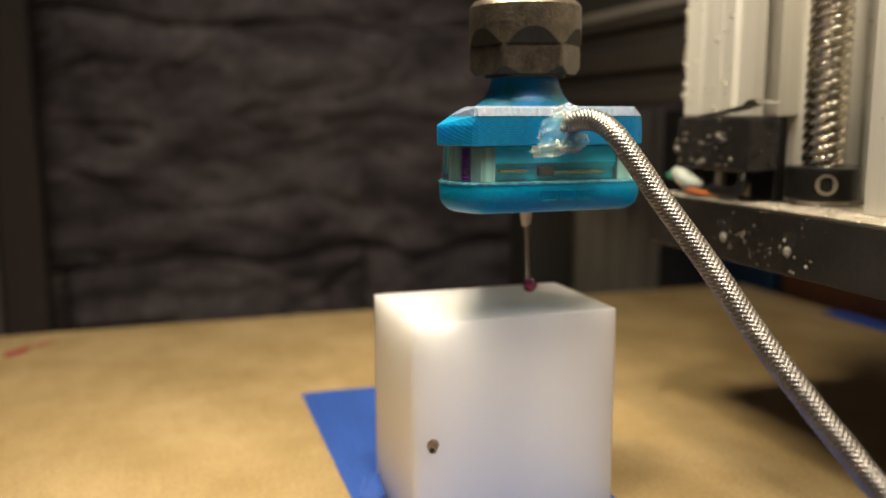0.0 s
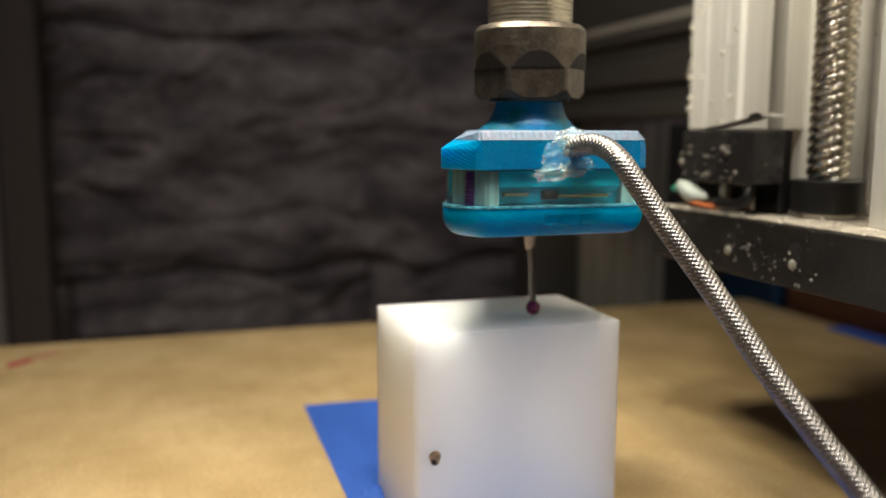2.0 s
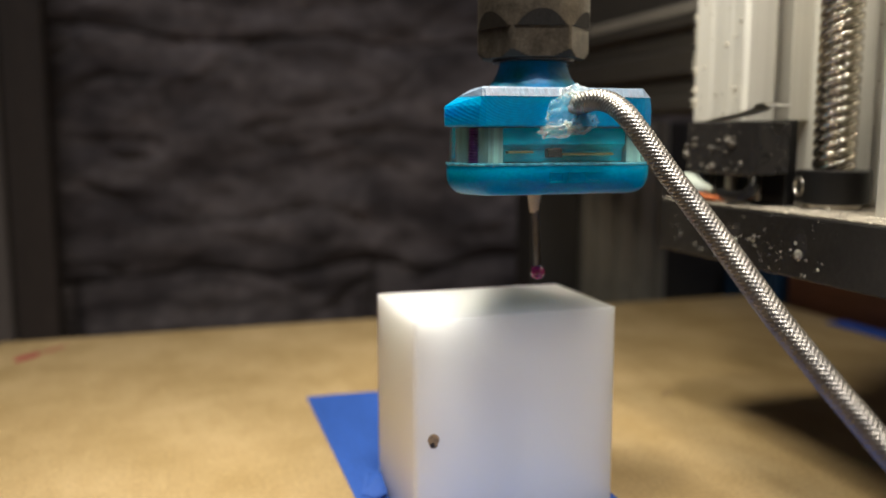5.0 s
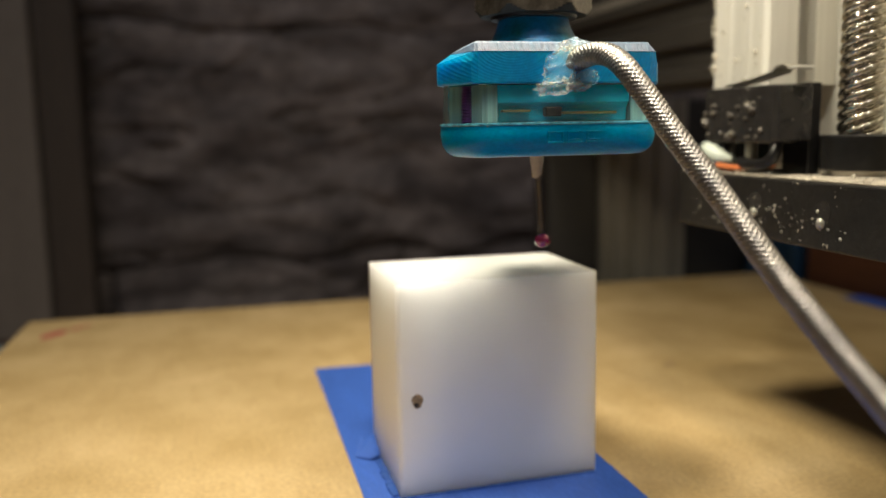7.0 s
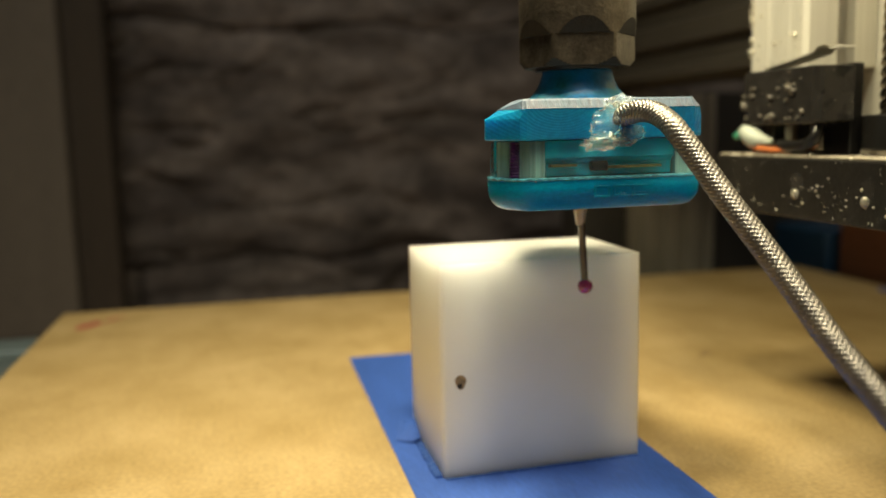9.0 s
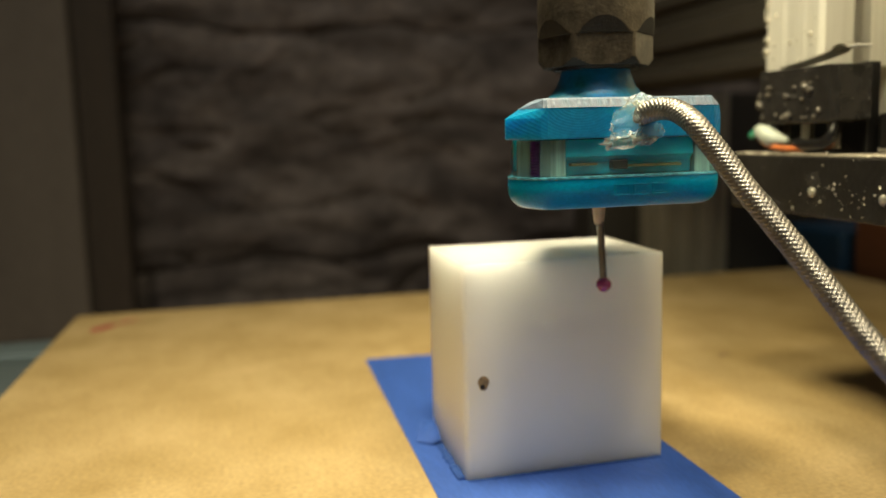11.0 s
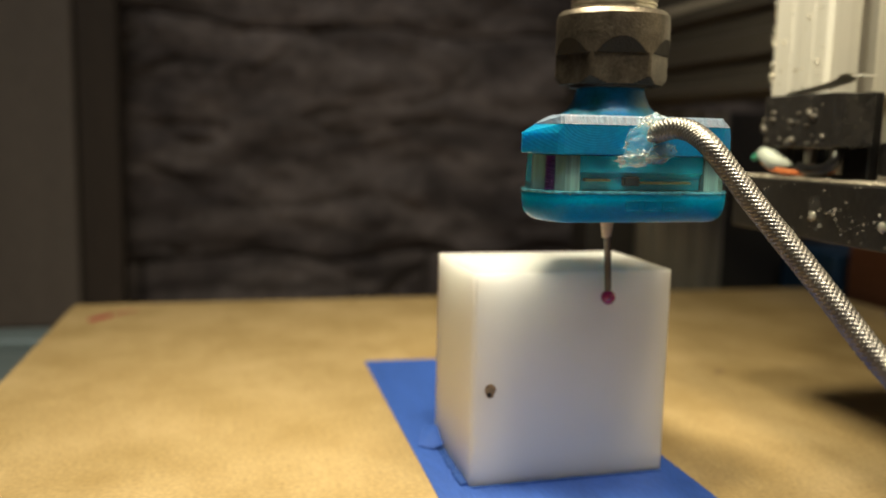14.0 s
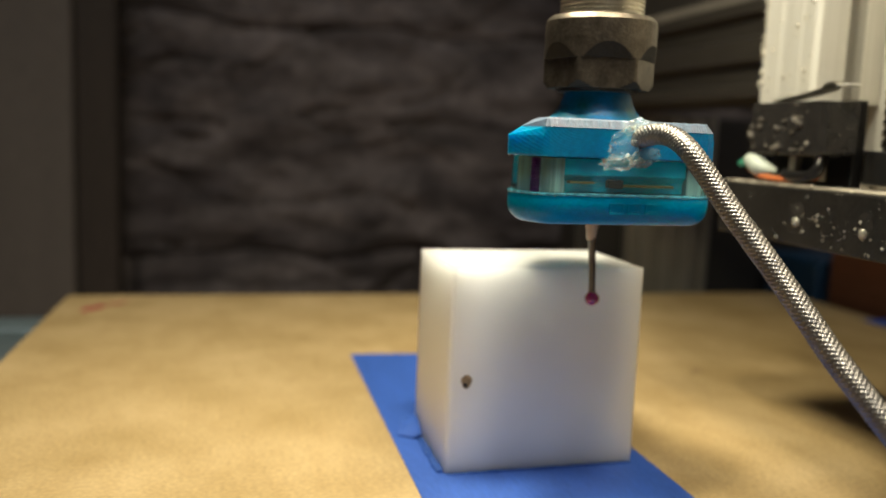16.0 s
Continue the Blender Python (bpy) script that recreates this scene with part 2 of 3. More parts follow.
# Darker copy of the extrusion grey, with the gantry's shade in the colour.
FRAME_SHADE = material("shaded_extrusion", (0.05, 0.044, 0.038), 0.5, 0.3, vary=0.25, scale=20, grain=0.05, stretch=(1, 0.1, 1))
DARK = material("dark_panel", (0.022, 0.019, 0.017), 0.6, vary=0.3, scale=30)
STEELBLUE = material("blue_grey_extrusion", (0.26, 0.33, 0.36), 0.35, 0.5, vary=0.2, scale=20, stretch=(0.1, 1, 1))
BENCH = material("red_brown_wood", (0.20, 0.075, 0.035), 0.5, vary=0.4, scale=14, grain=0.2, stretch=(1, 0.1, 1))
BLUE = material("blue_plastic", (0.015, 0.05, 0.10), 0.45, vary=0.2, scale=60)
PAINT = material("room_paint", (0.45, 0.42, 0.38), 0.9, vary=0.15, scale=3)
MARK = material("red_marker", (0.42, 0.02, 0.05), 0.6, vary=0.3, scale=400)
HOLE = material("brown_grime", (0.42, 0.29, 0.16), 0.7, vary=0.5, scale=900, grain=0.5)
HOLE_D = material("drill_shade", (0.02, 0.014, 0.010), 0.8, vary=0.4, scale=900)

# ---- building helpers; sizes in millimetres ----
MM = 0.001


def finish(bm, smooth=False):
    bmesh.ops.recalc_face_normals(bm, faces=bm.faces)
    bmesh.ops.scale(bm, vec=(MM, MM, MM), verts=bm.verts)
    for f in bm.faces:
        f.smooth = smooth
    return bm


def part(name, bm, mat, parent=None, label=""):
    mesh = bpy.data.meshes.new(name)
    bm.to_mesh(mesh)
    bm.free()
    mesh.materials.append(mat)
    ob = new(name, mesh)
    ob.parent = parent
    return tagged(ob, label)


def thing(name, label, category, group="", kind=""):
    return tagged(new(name), label, category, group, kind)


def block(x0, x1, y0, y1, z0, z1, bevel=0.0, seg=2):
    bm = bmesh.new()
    bmesh.ops.create_cube(bm, size=1)
    for v in bm.verts:
        v.co = Vector(((x0 + x1) / 2 + v.co.x * (x1 - x0), (y0 + y1) / 2 + v.co.y * (y1 - y0), (z0 + z1) / 2 + v.co.z * (z1 - z0)))
    if bevel:
        bmesh.ops.bevel(bm, geom=bm.edges[:], offset=bevel, segments=seg, affect="EDGES", profile=0.5)
    return finish(bm)


def loft(rings, caps=True, smooth=False, closed=True):
    """Skin over rings with the same count of points."""
    bm = bmesh.new()
    rows = [[bm.verts.new(p) for p in ring] for ring in rings]
    n = len(rows[0])
    for a, b in zip(rows, rows[1:]):
        for i in range(n if closed else n - 1):
            bm.faces.new((a[i], a[(i + 1) % n], b[(i + 1) % n], b[i]))
    if caps:
        bm.faces.new(rows[0][::-1])
        bm.faces.new(rows[-1])
    return finish(bm, smooth)


def lathe(profile, x=0.0, y=0.0, seg=48, smooth=True, lean=(0, 0)):
    """A turned body from (radius, z); lean shifts x and y per mm of z from the first one."""
    z0 = profile[0][1]
    rings = [[(x + lean[0] * (z - z0) + r * math.cos(6.28319 * i / seg), y + lean[1] * (z - z0) + r * math.sin(6.28319 * i / seg), z) for i in range(seg)] for r, z in profile]
    bm = loft(rings, smooth=smooth)
    for e in bm.edges:
        if len(e.link_faces) == 2 and e.calc_face_angle(0) > 0.6:
            e.smooth = False
    return bm


def frames_along(points):
    """Tangent, side and up for each point of a path, without twist."""
    pts = [Vector(p) for p in points]
    tang = [(pts[min(i + 1, len(pts) - 1)] - pts[max(i - 1, 0)]).normalized() for i in range(len(pts))]
    side = tang[0].cross(Vector((0, 0, 1))).normalized()
    out = []
    for p, t in zip(pts, tang):
        side = (side - t * side.dot(t)).normalized()
        out.append((p, t, side, t.cross(side)))
    return out


def tube(points, r, seg=12, smooth=True):
    rings = [[p + (s * math.cos(6.28319 * i / seg) + u * math.sin(6.28319 * i / seg)) * (r(k / (len(points) - 1)) if callable(r) else r) for i in range(seg)] for k, (p, t, s, u) in enumerate(frames_along(points))]
    return loft(rings, smooth=smooth)


def spline(points, steps):
    """A smooth line through the points."""
    p = [Vector(q) for q in points]
    p = [2 * p[0] - p[1]] + p + [2 * p[-1] - p[-2]]
    out = []
    for a, b, c, d in zip(p, p[1:], p[2:], p[3:]):
        for k in range(steps):
            t = k / steps
            out.append(0.5 * (2 * b + (c - a) * t + (2 * a - 5 * b + 4 * c - d) * t * t + (3 * b - 3 * c + d - a) * t**3))
    return out + [p[-2]]


def joined(*bms):
    out = bmesh.new()
    for bm in bms:
        mesh = bpy.data.meshes.new("piece")
        bm.to_mesh(mesh)
        bm.free()
        out.from_mesh(mesh)
        bpy.data.meshes.remove(mesh)
    return out


def extrusion(x0, x1, y0, y1, z0, z1, axis, slots, depth=2.0, width=3.0):
    """A slotted aluminium profile along an axis, with grooves in the long faces that look to -x and -y."""
    span = {"x": (x0, x1), "y": (y0, y1), "z": (z0, z1)}[axis]
    if axis == "x":
        a0, a1, b0, b1 = y0, y1, z0, z1
    elif axis == "y":
        a0, a1, b0, b1 = x0, x1, z0, z1
    else:
        a0, a1, b0, b1 = x0, x1, y0, y1
    pts = [(a1, b0), (a1, b1), (a0, b1)]
    for k in range(slots):
        c = b1 + (b0 - b1) * (k + 0.5) / slots
        pts += [(a0, c + width), (a0 + depth, c + width * 0.6), (a0 + depth, c - width * 0.6), (a0, c - width)]
    pts.append((a0, b0))
    if axis == "z":
        n = max(1, round((a1 - a0) / (b1 - b0) * slots))
        for k in range(n):
            c = a0 + (a1 - a0) * (k + 0.5) / n
            pts += [(c - width, b0), (c - width * 0.6, b0 + depth), (c + width * 0.6, b0 + depth), (c + width, b0)]
    put = {"x": lambda s, p: (s, *p), "y": lambda s, p: (p[0], s, p[1]), "z": lambda s, p: (*p, s)}[axis]
    return loft([[put(s, p) for p in pts] for s in span])


# ---- the room ----
def room():
    for name, b in (("wall_left", (-900, -880, -900, 560, -900, 1400)), ("wall_right", (1100, 1120, -900, 560, -900, 1400)), ("wall_front", (-900, 1120, -920, -900, -900, 1400)), ("floor", (-900, 1120, -920, 560, -920, -900)), ("ceiling", (-900, 1120, -920, 560, 1400, 1420))):
        tagged(part(name, block(*b), PAINT), "plain dim painted room surface closing the workshop", name.split("_")[0], kind="structure")


def stone_wall():
    wall = tagged(part("wall_north", block(-900, 1100, 519, 560, -900, 1400), MORTAR), "dark rough stone wall with recessed mortar joints", "wall", kind="structure")
    rng = random.Random(7)
    z = -330.0
    heights = [150, 150, 169, 118, 150, 140, 150]
    for row, h in enumerate(heights):
        count = 0
        x = {2: -812.0, 1: -700.0, 3: -760.0}.get(row, -880 + rng.uniform(0, 120))
        while x < 1050:
            w = {2: (290, 400, 420, 300, 380, 300), 1: (330, 260, 214, 310, 280, 400), 3: (260, 310, 420, 250, 380, 300)}.get(row, (rng.uniform(150, 330),))[0 if row not in (1, 2, 3) else count % 6]
            count += 1
            stone(wall, x + 1, min(x + w, 1090) - 1, z + 0.8, z + h - 0.8, rng)
            x += w
        z += h


def stone(wall, x0, x1, z0, z1, rng):
    nx, nz = max(8, int((x1 - x0) / 5)), max(8, int((z1 - z0) / 2.5))
    seed = Vector((rng.uniform(0, 50), rng.uniform(0, 50), rng.uniform(0, 50)))
    bm = bmesh.new()
    rows = []
    for j in range(nz + 1):
        row = []
        for i in range(nx + 1):
            u, v = i / nx, j / nz
            x, zz = x0 + (x1 - x0) * u, z0 + (z1 - z0) * v
            q = Vector((x / 100, zz / 52, 0)) + seed
            edge = min(u * (x1 - x0), (1 - u) * (x1 - x0), v * (z1 - z0), (1 - v) * (z1 - z0))
            out = 15 + 8 * noise.fractal(q, 0.7, 2.1, 5) + 4 * noise.noise(q * 3.2)
            crack = abs(noise.noise(Vector((x / 120, zz / 42, 3.3)) + seed))
            out -= 9 * max(0, 1 - crack / 0.035)
            out += 0.7 * noise.noise(Vector((x / 70, zz / 18, 1.7)) + seed) + 0.5 * noise.noise(Vector((x / 22, zz / 9.0, 6.1)) + seed)
            fine = abs(noise.noise(Vector((x / 70, zz / 17, 7.7)) + seed))
            out -= 1.2 * max(0, 1 - fine / 0.04)
            out -= 4 * max(0, 1 - edge / (10 + 6 * noise.noise(q * 2.0))) ** 1.5
            wob = 8 * noise.noise(Vector((x / 70, zz / 60, 9.1)))
            row.append(bm.verts.new((x + wob * (0.3 if 0 < i < nx else 0), 518 - out, zz + wob)))
        rows.append(row)
    for a, b in zip(rows, rows[1:]):
        for i in range(nx):
            bm.faces.new((a[i], a[i + 1], b[i + 1], b[i]))
    rim = [*rows[0], *[r[-1] for r in rows[1:]], *rows[-1][-2::-1], *[r[0] for r in rows[-2:0:-1]]]
    back = [bm.verts.new((v.co.x, 536, v.co.z)) for v in rim]
    for i in range(len(rim)):
        k = (i + 1) % len(rim)
        bm.faces.new((rim[i], back[i], back[k], rim[k]))
    part("stone", finish(bm, True), STONE, wall)


def post():
    root = thing("timber_post", "grey-brown upright timber with a dark board before the stone wall", "post")
    part("post", block(-240, -140, 440, 470, -66, 900, 2), POST_PALE, root)
    part("side_board", block(-139.6, -114, 446, 470, -66, 900, 2), POST, root, "dark brown upright board")


# ---- the machine ----
def bed():
    root = thing("spoilboard", "tan mdf spoilboard with pencil stains and small dents", "spoilboard")
    part("board", block(-97, 201, -230, 179, -12, 0, 0.7), MDF, root)
    for x, y, r in ((88.3, 61.6, 1.3), (86.6, 60.6, 0.8)):
        part("dent", lathe([(r, -0.5), (r, 0.05)], x, y, 16), HOLE, root, "small dark dent")
    pts = [(-87.5, 149), (-84.6, 151.5), (-82.0, 154.5), (-80.6, 158.5), (-82.6, 160), (-85.2, 157), (-88, 153.6)]
    part("ink_mark", loft([[(x, y, z) for x, y in pts] for z in (-0.2, 0.06)]), MARK, root, "smudged red ink mark")
    pts = [(-81, 160), (-79, 163), (-76, 166), (-74, 167), (-77, 163), (-79, 160)]
    part("ink_mark", loft([[(x, y, z) for x, y in pts] for z in (-0.2, 0.06)]), MARK, root, "smudged red ink mark")
    for y0 in (40, 120):
        part("bed_rail", extrusion(-140, 240, y0, y0 + 40, -32, -12.2, "x", 2), STEELBLUE, root, "blue-grey aluminium profile")


def frame_parts():
    root = thing("machine_frame", "grey slotted aluminium machine frame standing on the bench", "machine frame")
    part("cross_profile", loft([[(x, y, z) for y, z in ((186, -52), (206, -52), (206, -14), (200, -14), (199, -20), (193.5, -20), (192.5, -14), (187, -14), (186, -15), (186, -19), (189, -21), (189, -27), (186, -29), (186, -36), (189, -38), (189, -44), (186, -46))] for x in (-260, 260)]), STEELBLUE, root, "blue-grey slotted cross profile")
    part("foot", block(-240, -200, 186, 206, -66, -52.2), DARK, root)
    part("foot", block(200, 240, 186, 206, -66, -52.2), DARK, root)
    part("side_leg", extrusion(136, 178, 210, 230, -66, 76, "z", 2, 4, 2.6), FRAME, root, "upright slotted profile")
    part("side_plate_shade", block(112, 135.5, 212, 232, -66, 76, 0.8), DARK, root, "dark plate beside the leg, the right one put in for shadow")
    # Dark block added where only shadow lies, right of the leg.
    part("side_plate_shade", block(178.5, 235, 214, 240, -66, 76, 0.8), DARK, root, "dark plate beside the leg, the right one put in for shadow")
    part("gantry_beam", extrusion(104, 144, -300, 230, 77, 104, "y", 2, 3, 3.6), FRAME_SHADE, root, "slotted gantry beam with shade put into its colour")
    # Pale strip added for the bright streak along the beam's top.
    part("pale_strip", block(104.5, 112, -300, 230, 104.2, 107.4, 0.3), FRAME, root, "thin pale strip added over the beam")
    part("gantry_top", extrusion(112.4, 140, -300, 230, 109, 150, "y", 1, 3, 4), FRAME_SHADE, root, "upper gantry rail with shade put into its colour")
    tagged(part("wood_panel", block(206, 218, -160, 160, -65.9, 30, 1), BENCH), "dark red-brown wooden panel on edge beside the spoilboard", "panel")
    tagged(part("storage_box", block(206, 250, 168, 205, -65.9, 16, 2), BLUE), "small dull blue plastic box on the bench", "box")
    tagged(part("tape_scrap", block(192, 200.8, 70, 121, 0.02, 0.5, 0.1), TAPE), "blue tape scrap on the edge of the spoilboard", "tape")


def z_axis():
    root = thing("z_axis_frame", "black and silver z axis frame with lead screw and limit switch", "machine axis")
    part("base_plate", block(70.9, 135, -110, 29, 43.4, 54.9, 0.4), BLACK, root, "black base plate dusted with chips")
    part("dust_layer", block(71.6, 96.8, -109, 28.4, 54.92, 55.25, 0.1), DUST, root, "pale dust and swarf")
    for y, z in ((0.4, 50.2), (-18.6, 50.0), (-60, 49.8)):
        # No recess is cut: a flush dark disc carries the hole's shade.
        hole = lathe([(1.9, 0), (1.9, 0.92), (0.2, 0.93)], seg=24)
        bmesh.ops.rotate(hole, cent=(0, 0, 0), matrix=Matrix.Rotation(radians(-90), 3, "Y"), verts=hole.verts)
        bmesh.ops.translate(hole, vec=(71.8 * MM, y * MM, z * MM), verts=hole.verts)
        part("bolt_hole_shade", hole, SHADE_BLACK, root, "flush black disc for the shade inside a plate hole")
        # Shiny lump below the hole; its pale colour stands in for a glint.
        glint = lathe([(1.0, 0), (0.98, 0.35), (0.65, 0.65), (0.15, 0.8)], seg=20)
        bmesh.ops.rotate(glint, cent=(0, 0, 0), matrix=Matrix.Rotation(radians(-90), 3, "Y"), verts=glint.verts)
        bmesh.ops.translate(glint, vec=(71.0 * MM, (y + 0.4) * MM, (z - 2.1) * MM), verts=glint.verts)
        part("bolt_glint", glint, GLINT, root, "shiny lump with its glint put in as pale colour")
    part("back_plate", block(97, 102, -112, 33, 55, 170, 0.3), ALU, root, "silver aluminium back plate")
    left = [(80, 30.5), (80, 25.0), (80.2, 24.0), (80.2, 22.2), (80, 21.3), (80, 17.6), (80.15, 16.8), (80.15, 14.9), (80, 14.1), (80, 12.8), (80.9, 11.9), (87.4, 11.9), (87.4, 18), (91.8, 18), (91.8, 12.2), (96.9, 12.2), (96.9, 30.5)]
    part("guide_profile", loft([[(x, y, z) for x, y in left] for z in (72.6, 170)]), ALU, root, "silver guide profile")
    right = [(80, -26), (80, -31), (80.7, -31.4), (80.7, -36), (80, -36.4), (80, -48), (96.9, -48), (96.9, -26), (86, -26), (86, -28), (83.5, -28), (83.5, -26)]
    part("guide_profile", loft([[(x, y, z) for x, y in right] for z in (55.3, 170)]), ALU, root, "silver guide profile")
    part("bearing", lathe([(5.2, 55.0), (5.2, 56.2)], 86.2, -8.4, 32), BRIGHT, root, "bright bearing ring")
    switch = part("limit_switch", block(72.4, 79, -1.5, 21.4, 61.2, 72.1, 0.35), PLASTIC, root, "black limit switch speckled with chips")
    part("switch_end", block(72.1, 79.2, -4.2, -1.6, 61.6, 71.9, 0.3), PLASTIC, switch)
    part("lever", loft([[(x, y, z + dz) for x, dz in ((73.6, 0), (77.6, 0), (77.6, 0.35), (73.6, 0.35))] for y, z in ((16, 72.3), (8, 73.1), (0.5, 74.3), (-0.5, 75.1), (-2.4, 75.3), (-3.8, 74.9))]), BRIGHT, switch, "thin steel lever")
    for y in (17.5, 9.5, 1.5):
        part("terminal", block(75.2, 76.4, y - 1.2, y + 1.2, 56.3, 61.3), BRIGHT, switch)
    part("wire", tube(spline([(74.5, 25, 60.0), (73.6, 21, 59.6), (73.2, 17, 58.3), (74.5, 13.5, 57.6)], 8), lambda k: 0.6 + 1.5 * math.sin(3.0 * k + 0.15)), WIRE_W, switch, "swollen white wire end")
    part("wire", tube(spline([(74.5, 27, 58.9), (73.8, 24, 59.3), (73.4, 22.2, 59.7)], 6), 0.8), WIRE_G, switch, "green wire end")
    part("wire", tube(spline([(74, 23, 58.0), (72.8, 17, 56.6), (72.6, 10, 56.2), (74, 4, 56.6), (76, 1, 57)], 8), 0.6), WIRE_O, switch, "orange wire")
    part("wire", tube(spline([(73.5, 9.5, 57.2), (72.8, 5, 57.0), (72.8, 0.5, 57.4), (73.4, -1.2, 59), (74.5, -0.8, 61.2)], 8), 1.15), COLLAR, switch, "black wire loop")
    part("lever_tip", block(73.8, 77.4, -6.4, -3.5, 74.75, 75.2, 0.1), ALU, switch, "bright lever tip")
    chips("swarf", [((72.2, 4, 62.5), (0, 17.5, 0), (0, 0, 7.5), 14, 0.4, 1.3), ((72.2, 21, 62), (3, 0, 0), (0, 0, 9), 7, 0.4, 0.9)], switch, LUMP)
    part("switch_bracket", block(79.4, 82, -3, 22, 55.3, 72.4, 0.3), COLLAR, root, "black bracket")
    chips("swarf", [((72.3, -1, 62), (0, 21, 0), (0, 0, 9.5), 18, 0.15, 0.6), ((72.4, -4.2, 62), (6, 0, 0), (0, 0, 9), 5, 0.1, 0.4), ((72.5, 2, 72.2), (6, 0, 0), (0, 18, 0), 9, 0.15, 0.5)], switch, GRIT)
    chips("swarf", [((70.85, -30, 44), (0, 55, 0), (0, 0, 10.5), 80, 0.08, 0.34), ((70.85, -20, 46), (0, 22, 0), (0, 0, 4), 34, 0.08, 0.4), ((71.5, -60, 55.3), (18, 0, 0), (0, 85, 0), 150, 0.1, 0.55)], root, CHIP)
    chips("swarf", [((79.8, 30.2, 75), (0, 0.8, 0), (0, 0, 24), 40, 0.3, 0.85), ((79.95, 13, 73), (0, 16, 0), (0, 0, 30), 30, 0.2, 0.8), ((96.9, -20, 57), (0, 30, 0), (0, 0, 40), 18, 0.1, 0.35), ((80, -46, 57), (0, 18, 0), (0, 0, 40), 12, 0.1, 0.4)], root, CHIP)
    # Lead screw turning with the drive.
    screw = new("lead_screw")
    screw.parent = root
    tagged(screw, "four-start steel lead screw with black shaft collar")
    part("thread", screw_thread(4.0, 3.1, 8.0, 4, -0.2, 120), THREAD, screw)
    part("collar", lathe([(4.1, 0), (6.5, 0), (6.8, 0.3), (6.8, 6.2), (6.5, 6.5), (4.1, 6.5)], seg=48), COLLAR, screw, "black shaft collar")
    a = radians(-125)
    cup = lathe([(2.0, 0), (2.0, 0.35), (1.5, 0.35), (1.2, -0.8), (0.2, -0.8)], seg=24)
    bmesh.ops.rotate(cup, cent=(0, 0, 0), matrix=Matrix.Rotation(a, 3, "Z") @ Matrix.Rotation(radians(90), 3, "Y"), verts=cup.verts)
    bmesh.ops.translate(cup, vec=(6.7 * MM * math.cos(a), 6.7 * MM * math.sin(a), 3.3 * MM), verts=cup.verts)
    part("set_screw", cup, BRIGHT, screw, "bright socket set screw")
    return root, screw


def chips(name, spots, parent, mat):
    """Little cut chips that cling to a face: corner, two spans, count, sizes."""
    rng = random.Random(len(spots) * 31 + 5)
    out = bmesh.new()
    for corner, u, v, count, small, large in spots:
        for _ in range(count):
            c = Vector(corner) + Vector(u) * rng.random() + Vector(v) * rng.random()
            r = small + (large - small) * rng.random() ** 3
            made = bmesh.ops.create_icosphere(out, subdivisions=1, radius=1)["verts"]
            turn = Euler((rng.random() * 6, rng.random() * 6, rng.random() * 6)).to_matrix()
            k = Vector((rng.uniform(0.5, 1.5), rng.uniform(0.5, 1.2), rng.uniform(0.3, 0.9)))
            for w in made:
                w.co = c + turn @ Vector((w.co.x * k.x, w.co.y * k.y, w.co.z * k.z)) * r
    return tagged(part(name, finish(out, True), mat, parent, "pale glossy cutting chips"), kind="stuff")


def screw_thread(r1, r0, lead, starts, z0, z1, per_turn=80, per_mm=5):
    """A round bar with a trapezoid thread."""
    rings = []
    for j in range(int((z1 - z0) * per_mm) + 1):
        z = z0 + j / per_mm
        ring = []
        for i in range(per_turn):
            a = 6.28319 * i / per_turn
            ph = (z / lead * starts - a / 6.28319 * starts) % 1.0
            w = min(1.0, max(0.0, 2.5 - abs(ph - 0.5) * 6.6))
            r = r0 + (r1 - r0) * w
            ring.append((r * math.cos(a), r * math.sin(a), z))
        rings.append(ring)
    return loft(rings, smooth=True)


AX, AY = 24.0, -5.4
PLAN = [(9.3, -22.4), (36.4, -22.4), (37.8, -21.8), (41.0, -16.2), (41.1, -14.6), (31.5, 9.6), (29.6, 11.8), (27.0, 12.6), (20.6, 12.6), (18.0, 11.6), (16.4, 9.4), (5.3, -13.8), (5.0, -15.2), (8.4, -21.9)]


def plan_ring(z, inset=0.0):
    """The housing's outline, drawn in by an inset."""
    ring = []
    n = len(PLAN)
    for k in range(n):
        a, b, c = (Vector(PLAN[(k + d) % n]) for d in (-1, 0, 1))
        n1, n2 = Vector((-(b - a).y, (b - a).x)).normalized(), Vector((-(c - b).y, (c - b).x)).normalized()
        m = (n1 + n2).normalized()
        q = b + m * (inset / max(0.5, m.dot(n1)))
        ring.append((q.x, q.y, z))
    return ring


def cap_ring(z, inset, slope):
    """The outline with its two side corners sloped in."""
    ring = []
    for (x, y, h) in plan_ring(z, inset):
        if y > -22 + inset and y < -5:
            x += slope * (1.0 if x < 23 else -0.45) * min(1.0, (y + 23) / 6)
        ring.append((x, y, h))
    return ring


SOFT = [(8.8, -22.4), (37.4, -22.4), (41.2, -15.2), (31.0, 10.8), (28.2, 12.6), (19.4, 12.6), (17.0, 10.6), (5.0, -14.6)]


